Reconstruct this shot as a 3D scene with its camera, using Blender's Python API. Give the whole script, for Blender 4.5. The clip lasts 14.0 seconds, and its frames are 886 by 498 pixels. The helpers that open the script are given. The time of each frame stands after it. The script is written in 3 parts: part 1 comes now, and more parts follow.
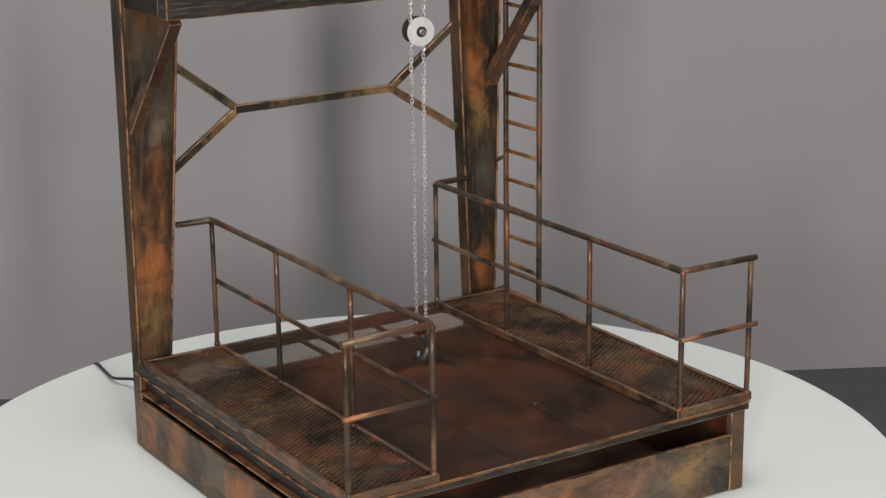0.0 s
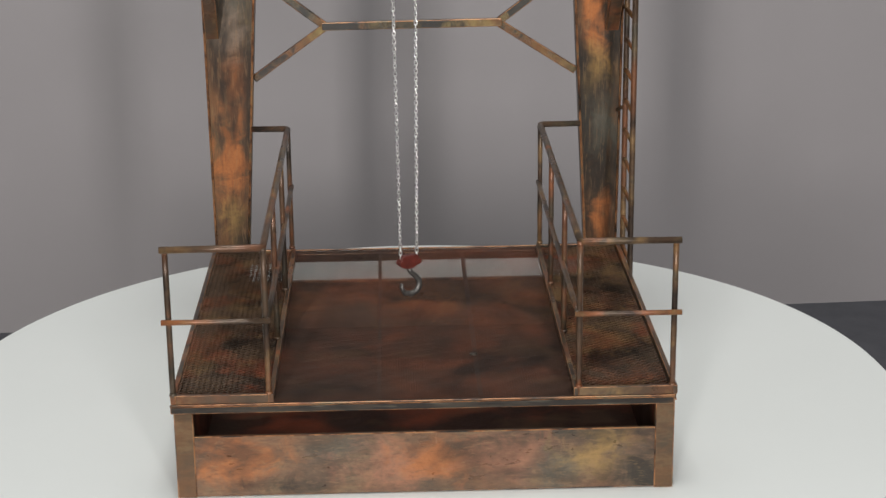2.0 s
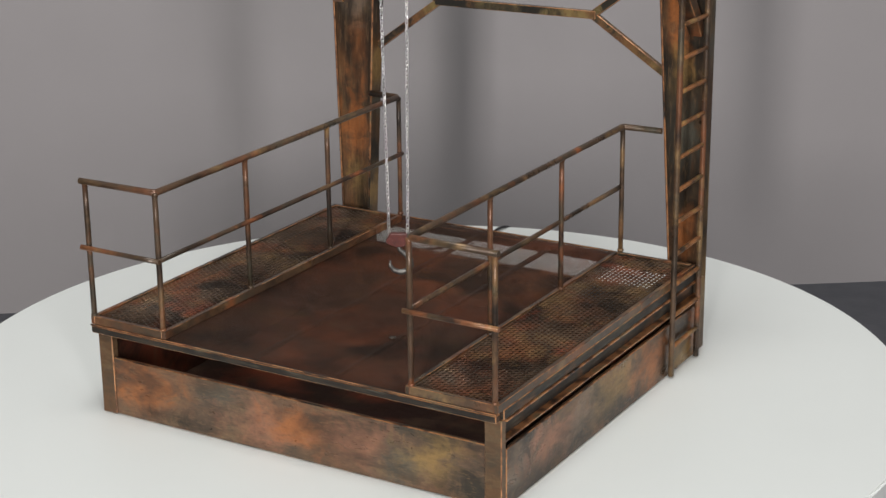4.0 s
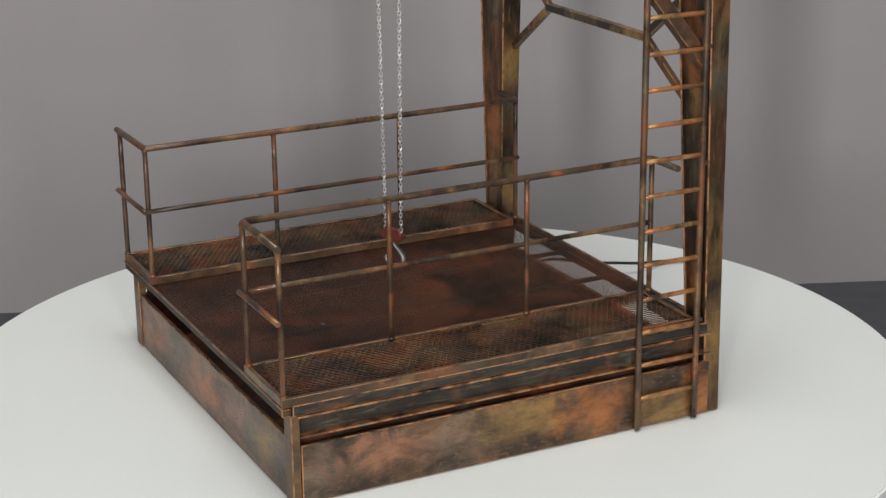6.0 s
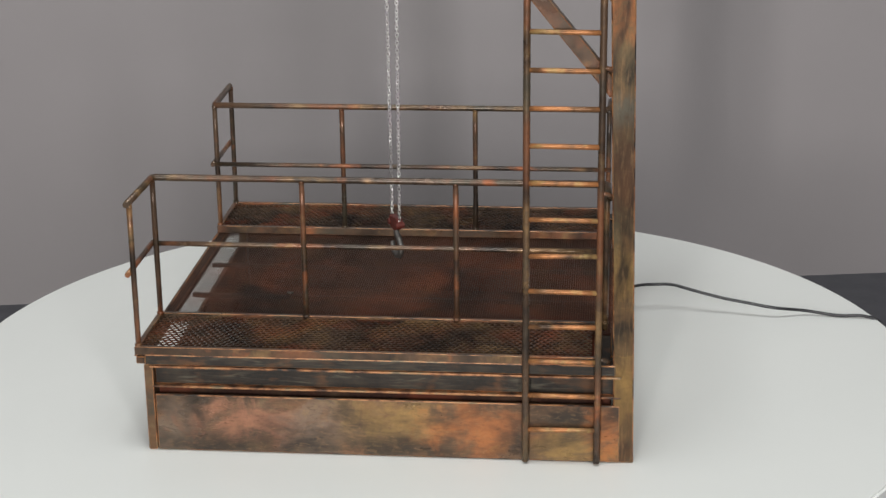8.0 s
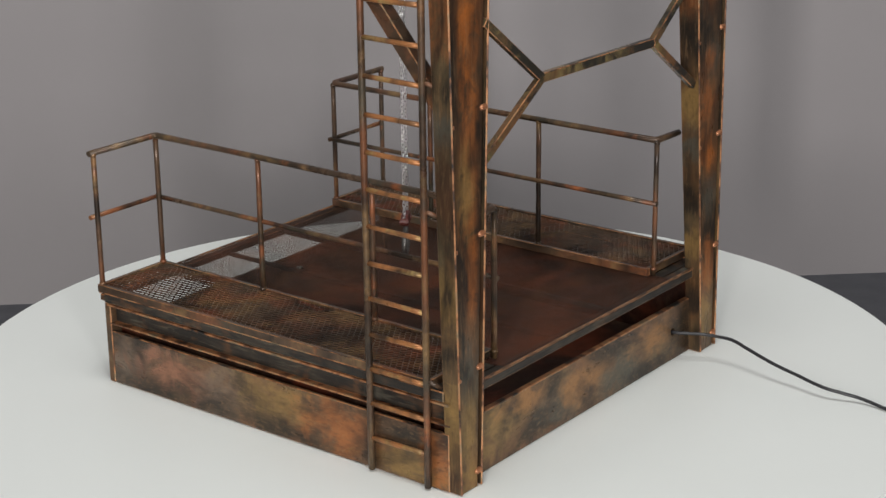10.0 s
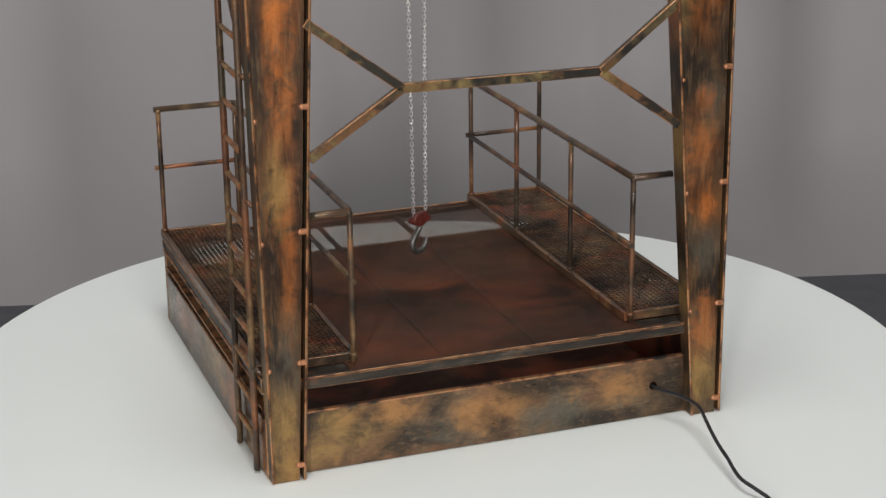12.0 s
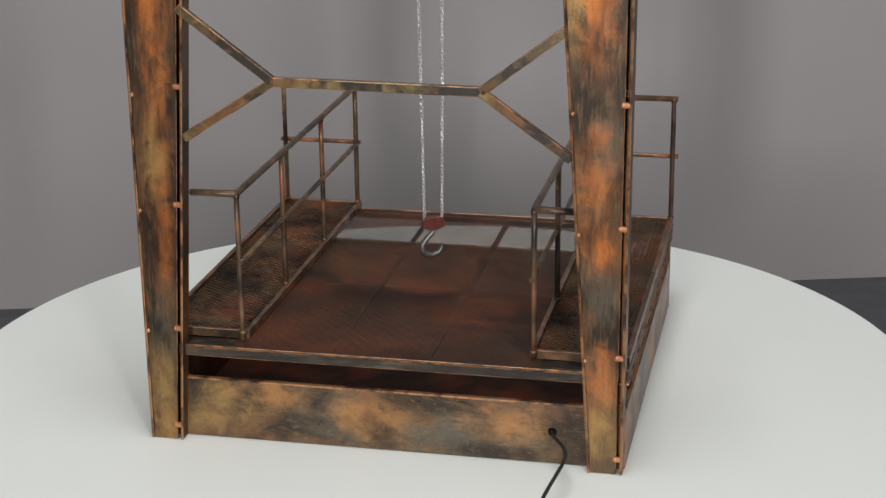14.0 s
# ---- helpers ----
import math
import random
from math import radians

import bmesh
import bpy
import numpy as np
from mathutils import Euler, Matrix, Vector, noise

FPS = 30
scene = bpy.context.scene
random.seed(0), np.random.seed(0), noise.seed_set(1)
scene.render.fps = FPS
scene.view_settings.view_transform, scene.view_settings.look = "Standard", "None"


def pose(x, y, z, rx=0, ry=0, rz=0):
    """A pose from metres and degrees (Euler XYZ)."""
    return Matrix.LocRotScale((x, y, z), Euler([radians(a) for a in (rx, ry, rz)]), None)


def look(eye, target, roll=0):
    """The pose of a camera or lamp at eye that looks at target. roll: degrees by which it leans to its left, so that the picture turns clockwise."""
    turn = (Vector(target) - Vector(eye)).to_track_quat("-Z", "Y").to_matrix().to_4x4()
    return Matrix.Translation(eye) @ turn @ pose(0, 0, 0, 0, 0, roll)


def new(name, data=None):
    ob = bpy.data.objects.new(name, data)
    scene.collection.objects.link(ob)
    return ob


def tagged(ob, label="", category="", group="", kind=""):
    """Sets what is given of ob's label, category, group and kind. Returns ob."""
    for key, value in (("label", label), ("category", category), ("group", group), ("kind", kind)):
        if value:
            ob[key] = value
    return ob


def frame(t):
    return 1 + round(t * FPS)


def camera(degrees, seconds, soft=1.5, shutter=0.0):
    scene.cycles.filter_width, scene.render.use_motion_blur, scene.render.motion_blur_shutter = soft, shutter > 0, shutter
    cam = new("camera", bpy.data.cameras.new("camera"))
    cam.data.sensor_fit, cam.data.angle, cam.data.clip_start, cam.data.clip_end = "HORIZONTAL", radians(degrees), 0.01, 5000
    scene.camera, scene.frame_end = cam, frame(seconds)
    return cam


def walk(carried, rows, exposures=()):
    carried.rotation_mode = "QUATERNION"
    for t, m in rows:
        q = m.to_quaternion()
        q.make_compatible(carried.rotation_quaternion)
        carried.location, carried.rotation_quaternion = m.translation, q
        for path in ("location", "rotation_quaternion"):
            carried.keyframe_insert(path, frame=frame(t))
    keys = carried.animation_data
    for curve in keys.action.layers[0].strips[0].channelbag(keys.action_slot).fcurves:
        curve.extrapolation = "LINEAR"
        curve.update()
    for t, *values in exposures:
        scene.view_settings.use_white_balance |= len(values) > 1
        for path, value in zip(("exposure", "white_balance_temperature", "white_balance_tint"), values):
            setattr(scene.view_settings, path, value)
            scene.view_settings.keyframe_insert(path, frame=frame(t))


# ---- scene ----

# ---- camera: on a tripod, tilting down during the first seconds ----
EYE = (0.0, -1.1536, 0.4752)
TURN = radians(-0.65)


def aim(pitch):
    p = radians(pitch)
    way = Vector((-math.sin(TURN) * math.cos(p), math.cos(TURN) * math.cos(p), math.sin(p)))
    return look(EYE, Vector(EYE) + way, -0.672)


cam = camera(27.63, 14.0)
PITCH = [(0, -15.70), (0.5, -16.27), (1, -16.85), (1.5, -17.33), (2, -17.80), (2.5, -18.20), (3, -18.41), (3.5, -18.42), (5.5, -18.38),
         (6, -18.43), (6.5, -18.56), (7.5, -18.68), (10.5, -18.69), (12, -18.65), (13, -18.62), (14, -18.55)]
walk(cam, [(t, aim(p)) for t, p in PITCH], [(0, -0.05), (1, -0.04), (2, -0.02), (2.5, 0.04), (3.2, 0.05), (6, -0.03), (8, -0.06), (10.5, -0.09), (14, -0.07)])

# the turntable's angle, in degrees
SPIN = [(0, 32.03), (0.5, 24.39), (1, 16.70), (1.5, 8.80), (2, 0.92), (2.5, -7.05), (3, -15.11), (3.5, -23.3), (4, -31.5), (4.5, -39.7), (5, -47.95),
        (5.5, -56.15), (6, -64.19), (6.5, -72.19), (7, -80.17), (7.5, -88.12), (8, -96.2), (8.5, -104.25), (9, -112.3), (9.5, -120.35), (10, -128.4),
        (10.5, -136.5), (11, -144.67), (11.5, -152.8), (12, -160.87), (12.5, -168.95), (13, -176.9), (13.5, -184.93), (14, -192.92)]

# ---- light: two soft studio lamps in front, in a grey room ----
world = bpy.data.worlds.new("world")
scene.world = world
world.use_nodes = True
world.node_tree.nodes["Background"].inputs[0].default_value = (0.8, 0.85, 0.9, 1)
world.node_tree.nodes["Background"].inputs[1].default_value = 0.1


def softbox(name, eye, target, width, height, watts, color):
    lamp = bpy.data.lights.new(name, "AREA")
    lamp.shape, lamp.size, lamp.size_y, lamp.energy, lamp.color = "RECTANGLE", width, height, watts, color
    ob = new(name, lamp)
    ob.matrix_world = look(eye, target)
    return ob


# two tall strip lights and one overhead panel
softbox("studio_lamp", (-0.575, -2.80, 0.60), (0, 0.2, 0.25), 0.20, 0.88, 45, (1, 0.97, 0.95))
softbox("studio_lamp", (0.81, -2.85, 0.80), (0, 0.2, 0.25), 0.22, 1.2, 34, (1, 0.975, 0.98))
softbox("ceiling_lamp", (0.0, -0.50, 2.1), (0, -0.20, 0), 0.9, 0.9, 27.5, (0.98, 1, 0.99))


# ---- materials ----
def nodes_of(name):
    m = bpy.data.materials.new(name)
    m.use_nodes = True
    nt = m.node_tree
    return m, nt, nt.nodes["Principled BSDF"]


def ramp(nt, fac, stops):
    n = nt.nodes.new("ShaderNodeValToRGB")
    el = n.color_ramp.elements
    while len(el) < len(stops):
        el.new(0.5)
    for e, (p, c) in zip(el, stops):
        e.position, e.color = p, (*c, 1)
    nt.links.new(fac, n.inputs[0])
    return n.outputs[0]


def noise_of(nt, vec, scale, detail=4, rough=0.55, distort=0.0):
    n = nt.nodes.new("ShaderNodeTexNoise")
    n.inputs["Scale"].default_value, n.inputs["Detail"].default_value = scale, detail
    n.inputs["Roughness"].default_value, n.inputs["Distortion"].default_value = rough, distort
    nt.links.new(vec, n.inputs["Vector"])
    return n.outputs[0]


def coords(nt, stretch, vary=3.0, offset=0.0):
    """Object coordinates, stretched, and shifted at random from part to part."""
    tc, oi = nt.nodes.new("ShaderNodeTexCoord"), nt.nodes.new("ShaderNodeObjectInfo")
    mul = nt.nodes.new("ShaderNodeVectorMath")
    mul.operation = "MULTIPLY"
    mul.inputs[1].default_value = stretch
    nt.links.new(tc.outputs["Object"], mul.inputs[0])
    sc = nt.nodes.new("ShaderNodeMath")
    sc.operation = "MULTIPLY_ADD"
    sc.inputs[1].default_value, sc.inputs[2].default_value = vary, offset
    nt.links.new(oi.outputs["Random"], sc.inputs[0])
    add = nt.nodes.new("ShaderNodeVectorMath")
    nt.links.new(mul.outputs[0], add.inputs[0])
    nt.links.new(sc.outputs[0], add.inputs[1])
    return add.outputs[0]


def mix(nt, fac, a, b):
    n = nt.nodes.new("ShaderNodeMix")
    n.data_type = "RGBA"
    for s, v in ((n.inputs[0], fac), (n.inputs[6], a), (n.inputs[7], b)):
        if isinstance(v, (int, float)):
            s.default_value = v
        elif isinstance(v, tuple):
            s.default_value = (*v, 1)
        else:
            nt.links.new(v, s)
    return n.outputs[2]


def bump(nt, bsdf, height, strength, distance):
    b = nt.nodes.new("ShaderNodeBump")
    b.inputs["Strength"].default_value, b.inputs["Distance"].default_value = strength, distance
    nt.links.new(height, b.inputs["Height"])
    nt.links.new(b.outputs[0], bsdf.inputs["Normal"])


BLACK, OLIVE, BROWN = (0.016, 0.015, 0.013), (0.068, 0.066, 0.048), (0.080, 0.040, 0.022)


def scaled_length(nt, point, centre, radii):
    """The distance from a centre, in units of the three radii."""
    sub, div, size = (nt.nodes.new("ShaderNodeVectorMath") for _ in range(3))
    sub.operation, div.operation, size.operation = "SUBTRACT", "DIVIDE", "LENGTH"
    sub.inputs[1].default_value, div.inputs[1].default_value = centre, radii
    nt.links.new(point, sub.inputs[0])
    nt.links.new(sub.outputs[0], div.inputs[0])
    nt.links.new(div.outputs[0], size.inputs[0])
    return size.outputs["Value"]


def rust_paint(name, ground, layers, gloss=0.45, grain=0.3, spots=(), brush_way=(60, 60, 190), metal=0.45, shine=0.25, grime=0.88):
    """Hand-painted rust. ground: the first coat; layers: (colour, size of patches per metre, stretch, streaks, how streaky, from, to, cover);
    spots: patches brushed on at known places, (colour, centre, radii)."""
    m, nt, bsdf = nodes_of(name)
    base, last = ground, None
    for k, (color, size, stretch, streak, brush, lo, hi, cover) in enumerate(layers):
        big = noise_of(nt, coords(nt, stretch, 3.0, 1.7 * k + 0.3), size, 2.5, 0.5, 0.5)
        lines = noise_of(nt, coords(nt, streak, 9.0, 5.1 * k), 1.0, 3, 0.55, 1.4)
        blend = nt.nodes.new("ShaderNodeMix")
        blend.inputs[0].default_value = brush
        nt.links.new(big, blend.inputs[2])
        nt.links.new(lines, blend.inputs[3])
        last = blend.outputs[0]
        base = mix(nt, ramp(nt, last, [(lo, (0, 0, 0)), (hi, (cover, cover, cover))]), base, color)
    if spots:
        here = nt.nodes.new("ShaderNodeTexCoord").outputs["Object"]
        rough = noise_of(nt, coords(nt, brush_way, 5.0, 2.2), 1.0, 4, 0.6, 1.2)
        wide = noise_of(nt, coords(nt, ROUND, 4.0, 7.7), 42, 4, 0.65, 1.0)
        ragged = nt.nodes.new("ShaderNodeMath")
        ragged.operation = "MULTIPLY_ADD"
        ragged.inputs[1].default_value = 0.35
        nt.links.new(rough, ragged.inputs[0])
        nt.links.new(wide, ragged.inputs[2])
        for color, centre, radii in spots:
            far = nt.nodes.new("ShaderNodeMath")
            far.operation = "MULTIPLY_ADD"
            far.inputs[1].default_value = 3.6
            nt.links.new(ragged.outputs[0], far.inputs[0])
            nt.links.new(scaled_length(nt, here, centre, radii), far.inputs[2])
            cover = nt.nodes.new("ShaderNodeMapRange")
            cover.interpolation_type = "SMOOTHSTEP"
            for k, v in zip((1, 2, 3, 4), (3.95, 2.55, 0.0, 0.86)):
                cover.inputs[k].default_value = v
            nt.links.new(far.outputs[0], cover.inputs[0])
            base = mix(nt, cover.outputs[0], base, color)
        soot = noise_of(nt, coords(nt, tuple(0.16 * c + 12 for c in brush_way), 8.0, 3.3), 1.0, 3, 0.6, 0.6)
        base = mix(nt, ramp(nt, soot, [(0.46, (0, 0, 0)), (0.68, (grime, grime, grime))]), base, (0.020, 0.018, 0.015))
        # the next coat, dragged on with a nearly dry brush
        dry = noise_of(nt, coords(nt, tuple(2.6 * c for c in brush_way), 6.0, 1.1), 1.0, 3, 0.6, 0.8)
        base = mix(nt, ramp(nt, dry, [(0.54, (0, 0, 0)), (0.72, (0.34, 0.34, 0.34))]), base, (0.32, 0.19, 0.095))
        base = mix(nt, ramp(nt, dry, [(0.28, (0.35, 0.35, 0.35)), (0.44, (0, 0, 0))]), base, BLACK)
    fine = noise_of(nt, coords(nt, (1, 1, 1)), 480, 3, 0.7)
    base = mix(nt, ramp(nt, fine, [(0.36, (grain, grain, grain)), (0.58, (0, 0, 0))]), base, BROWN)
    nt.links.new(base, bsdf.inputs["Base Color"])
    nt.links.new(ramp(nt, last, [(0.3, (gloss - 0.08,) * 3), (0.7, (gloss + 0.15,) * 3)]), bsdf.inputs["Roughness"])
    bsdf.inputs["Metallic"].default_value, bsdf.inputs["Specular IOR Level"].default_value = metal, shine
    bump(nt, bsdf, fine, 0.25, 0.0004)
    return m


def edge_paint(name):
    """Dry-brushed edges in copper and ochre."""
    m, nt, bsdf = nodes_of(name)
    v = coords(nt, (1, 1, 1))
    base = ramp(nt, noise_of(nt, v, 60, 4, 0.6), [(0.36, BLACK), (0.45, (0.17, 0.075, 0.035)), (0.54, (0.42, 0.19, 0.080)), (0.63, (0.26, 0.17, 0.09)), (0.72, OLIVE)])
    nt.links.new(base, bsdf.inputs["Base Color"])
    bsdf.inputs["Roughness"].default_value, bsdf.inputs["Metallic"].default_value = 0.42, 0.3
    return m


def plain(name, color, rough, metal=0.0, vary=0.08, scale=60, relief=0.0):
    m, nt, bsdf = nodes_of(name)
    v = coords(nt, (1, 1, 1))
    n = noise_of(nt, v, scale, 5, 0.6)
    lo, hi = tuple(c * (1 - vary) for c in color), tuple(min(1, c * (1 + vary)) for c in color)
    nt.links.new(ramp(nt, n, [(0.3, lo), (0.7, hi)]), bsdf.inputs["Base Color"])
    bsdf.inputs["Roughness"].default_value, bsdf.inputs["Metallic"].default_value = rough, metal
    if relief:
        bump(nt, bsdf, noise_of(nt, v, scale * 8, 3, 0.6), 0.3, relief)
    return m


ROUND, LONG = (1, 1, 1), (40, 40, 170)
UP = (190, 190, 24)
ORANGE, HOT, PINK, YELLOW = (0.40, 0.140, 0.044), (0.56, 0.170, 0.034), (0.34, 0.155, 0.092), (0.31, 0.190, 0.066)
TEAL, PITCH_BLACK, GREY = (0.098, 0.094, 0.072), (0.022, 0.021, 0.017), (0.185, 0.135, 0.098)
PANEL = [((0.22, 0.110, 0.058), 19, (1, 1, 1.6), LONG, 0.25, 0.42, 0.66, 0.8), ((0.050, 0.052, 0.042), 20, (1, 1, 1.5), (50, 50, 120), 0.30, 0.46, 0.66, 0.8),
         ((0.24, 0.175, 0.095), 24, (1, 1, 1.7), (70, 70, 210), 0.40, 0.50, 0.70, 0.6)]
GROUND, TANNED = (0.135, 0.075, 0.040), (0.38, 0.185, 0.068)


def on_x(wall, rows):
    """Spots on a side panel: (colour, y, z, half length, half height)."""
    return [(c, (wall, y, z), (0.02, 1.25 * a, 1.3 * b)) for c, y, z, a, b in rows]


def on_y(wall, rows):
    """Spots on a front or back panel: (colour, x, z, half length, half height)."""
    return [(c, (x, wall, z), (1.25 * a, 0.02, 1.3 * b)) for c, x, z, a, b in rows]


M_SKIRT = rust_paint("painted_rust_post", GROUND, PANEL, 0.34, 0.2)
M_PANEL_FRONT = rust_paint("painted_front_panel", (0.150, 0.090, 0.056), PANEL, 0.30, 0.15, on_y(-0.157, [
    (ORANGE, -0.118, 0.024, 0.022, 0.012), (PITCH_BLACK, -0.085, 0.006, 0.020, 0.006), (TEAL, -0.052, 0.032, 0.016, 0.008), (PINK, -0.022, 0.018, 0.024, 0.013),
    (ORANGE, 0.006, 0.022, 0.020, 0.010), (PINK, 0.048, 0.024, 0.022, 0.012), (TEAL, 0.078, 0.014, 0.014, 0.010), (YELLOW, 0.100, 0.024, 0.014, 0.012), (PITCH_BLACK, 0.126, 0.010, 0.016, 0.010)]), (60, 60, 190), 0.35, 0.5, 0.68)
M_PANEL_BACK = rust_paint("painted_back_panel", GROUND, PANEL, 0.31, 0.15, on_y(0.132, [
    (PITCH_BLACK, 0.118, 0.030, 0.012, 0.010), (YELLOW, 0.092, 0.020, 0.022, 0.013), (TANNED, 0.068, 0.032, 0.018, 0.007), (PITCH_BLACK, 0.058, 0.010, 0.024, 0.008), (TEAL, 0.030, 0.016, 0.018, 0.012),
    (TANNED, 0.004, 0.024, 0.026, 0.010), (PITCH_BLACK, -0.028, 0.034, 0.022, 0.007), (TEAL, -0.046, 0.012, 0.022, 0.009), (TANNED, -0.084, 0.024, 0.018, 0.010), (PITCH_BLACK, -0.074, 0.004, 0.020, 0.006), (PITCH_BLACK, -0.122, 0.026, 0.014, 0.014)]), (70, 70, 160), 0.4, 0.4, 0.95)
M_PANEL_RIGHT = rust_paint("painted_side_panel", GROUND, PANEL, 0.30, 0.15, on_x(0.147, [
    (GREY, -0.140, 0.016, 0.014, 0.020), (PITCH_BLACK, -0.112, 0.006, 0.020, 0.007), (PINK, -0.092, 0.022, 0.026, 0.010), (GREY, -0.048, 0.020, 0.016, 0.014), (YELLOW, -0.004, 0.024, 0.026, 0.013),
    (PITCH_BLACK, 0.006, 0.005, 0.034, 0.006), (ORANGE, 0.052, 0.021, 0.028, 0.012), (PITCH_BLACK, 0.100, 0.030, 0.022, 0.007), (YELLOW, 0.102, 0.008, 0.022, 0.008), (ORANGE, 0.124, 0.020, 0.008, 0.014)]), (60, 60, 190), 0.4, 0.42, 0.82)
M_PANEL_LEFT = rust_paint("painted_far_side_panel", GROUND, PANEL, 0.31, 0.15, on_x(-0.153, [
    (ORANGE, 0.116, 0.018, 0.014, 0.016), (PITCH_BLACK, 0.094, 0.014, 0.010, 0.018), (ORANGE, 0.072, 0.020, 0.014, 0.016), (PITCH_BLACK, 0.044, 0.010, 0.014, 0.014),
    (TEAL, 0.016, 0.024, 0.016, 0.010), (ORANGE, -0.024, 0.018, 0.018, 0.014), (PITCH_BLACK, -0.064, 0.016, 0.016, 0.014), (PINK, -0.104, 0.020, 0.020, 0.012)]))
SHAFT = [((0.24, 0.100, 0.036), 18, (1.5, 1.5, 0.8), UP, 0.15, 0.42, 0.66, 0.75), ((0.034, 0.033, 0.026), 22, (2.0, 2.0, 0.7), UP, 0.25, 0.46, 0.66, 0.85),
         ((0.24, 0.165, 0.075), 26, (2, 2, 0.8), UP, 0.40, 0.52, 0.72, 0.5)]


def on_web(y, rows):
    """Spots on a column's web: (colour, x, z, half width, half height)."""
    return [(c, (x, y, z), (1.2 * a, 0.008, 1.25 * b)) for c, x, z, a, b in rows]


M_BACK_RIGHT = rust_paint("painted_column_back", (0.110, 0.066, 0.036), SHAFT, 0.33, 0.2, on_web(0.139, [
    (HOT, 0.129, 0.262, 0.011, 0.034), (ORANGE, 0.131, 0.205, 0.010, 0.024), (HOT, 0.132, 0.150, 0.009, 0.026), (YELLOW, 0.136, 0.186, 0.006, 0.020), (YELLOW, 0.137, 0.036, 0.008, 0.030),
    (TEAL, 0.137, 0.078, 0.010, 0.018), (PITCH_BLACK, 0.141, 0.112, 0.004, 0.040), (PITCH_BLACK, 0.116, 0.230, 0.005, 0.060), (PITCH_BLACK, 0.121, 0.130, 0.0045, 0.060), (PITCH_BLACK, 0.144, 0.250, 0.004, 0.050)]), UP, 0.4, 0.25, 0.9)
M_BACK_LEFT = rust_paint("painted_column_back", (0.105, 0.070, 0.042), SHAFT, 0.30, 0.2, on_web(0.139, [
    (YELLOW, -0.121, 0.290, 0.009, 0.024), (HOT, -0.133, 0.278, 0.008, 0.026), (PITCH_BLACK, -0.128, 0.226, 0.016, 0.016), (TEAL, -0.138, 0.205, 0.010, 0.012), (ORANGE, -0.133, 0.178, 0.009, 0.026),
    (HOT, -0.137, 0.140, 0.006, 0.012), (TEAL, -0.139, 0.112, 0.010, 0.016), (PITCH_BLACK, -0.140, 0.086, 0.014, 0.009), (ORANGE, -0.140, 0.060, 0.007, 0.016), (YELLOW, -0.141, 0.028, 0.008, 0.014)]), UP, 0.4, 0.25, 0.9)
M_FRONT_RIGHT = rust_paint("painted_dark_column_front", (0.048, 0.037, 0.026), SHAFT, 0.42, 0.2, on_web(0.128, [
    (PITCH_BLACK, 0.130, 0.120, 0.016, 0.050), (PITCH_BLACK, 0.141, 0.250, 0.007, 0.060), (HOT, 0.126, 0.272, 0.008, 0.030), (ORANGE, 0.128, 0.232, 0.008, 0.024), (YELLOW, 0.128, 0.200, 0.008, 0.014),
    (PITCH_BLACK, 0.115, 0.250, 0.004, 0.040), (TEAL, 0.133, 0.160, 0.010, 0.020), (ORANGE, 0.135, 0.088, 0.005, 0.012)]), UP, 0.3)
M_FRONT_LEFT = rust_paint("painted_dark_column_front", (0.060, 0.046, 0.032), SHAFT, 0.40, 0.2, on_web(0.128, [
    (TEAL, -0.136, 0.270, 0.012, 0.026), (PITCH_BLACK, -0.147, 0.246, 0.006, 0.030), (ORANGE, -0.132, 0.186, 0.009, 0.022), (PITCH_BLACK, -0.122, 0.170, 0.005, 0.060), (ORANGE, -0.137, 0.128, 0.010, 0.022),
    (YELLOW, -0.138, 0.090, 0.007, 0.014), (PITCH_BLACK, -0.130, 0.074, 0.008, 0.014), (GREY, -0.134, 0.228, 0.009, 0.014)]), UP, 0.3)
M_FLANGE_RIGHT = rust_paint("painted_ochre_flange", (0.125, 0.095, 0.052), SHAFT, 0.36, 0.2, [(c, (0.147, 0.134, z), (0.004, 0.02, h)) for c, z, h in (
    (ORANGE, 0.285, 0.024), (PITCH_BLACK, 0.244, 0.011), (TEAL, 0.222, 0.010), (BROWN, 0.175, 0.030), (YELLOW, 0.118, 0.018), (PITCH_BLACK, 0.088, 0.010), (YELLOW, 0.040, 0.026), (BROWN, 0.008, 0.010))], UP)
M_FLANGE = rust_paint("painted_olive_flange", (0.115, 0.078, 0.042), SHAFT, 0.36, 0.2, [(c, (x, 0.134, z), (0.02, 0.02, h)) for c, x, z, h in (
    (ORANGE, -0.12, 0.262, 0.022), (PITCH_BLACK, -0.12, 0.228, 0.010), (YELLOW, -0.12, 0.182, 0.016), (TEAL, -0.12, 0.150, 0.012), (PITCH_BLACK, -0.125, 0.110, 0.010), (YELLOW, -0.13, 0.082, 0.012), (PITCH_BLACK, -0.13, 0.040, 0.010),
    (PITCH_BLACK, 0.115, 0.200, 0.030), (BROWN, 0.115, 0.120, 0.030))], UP)
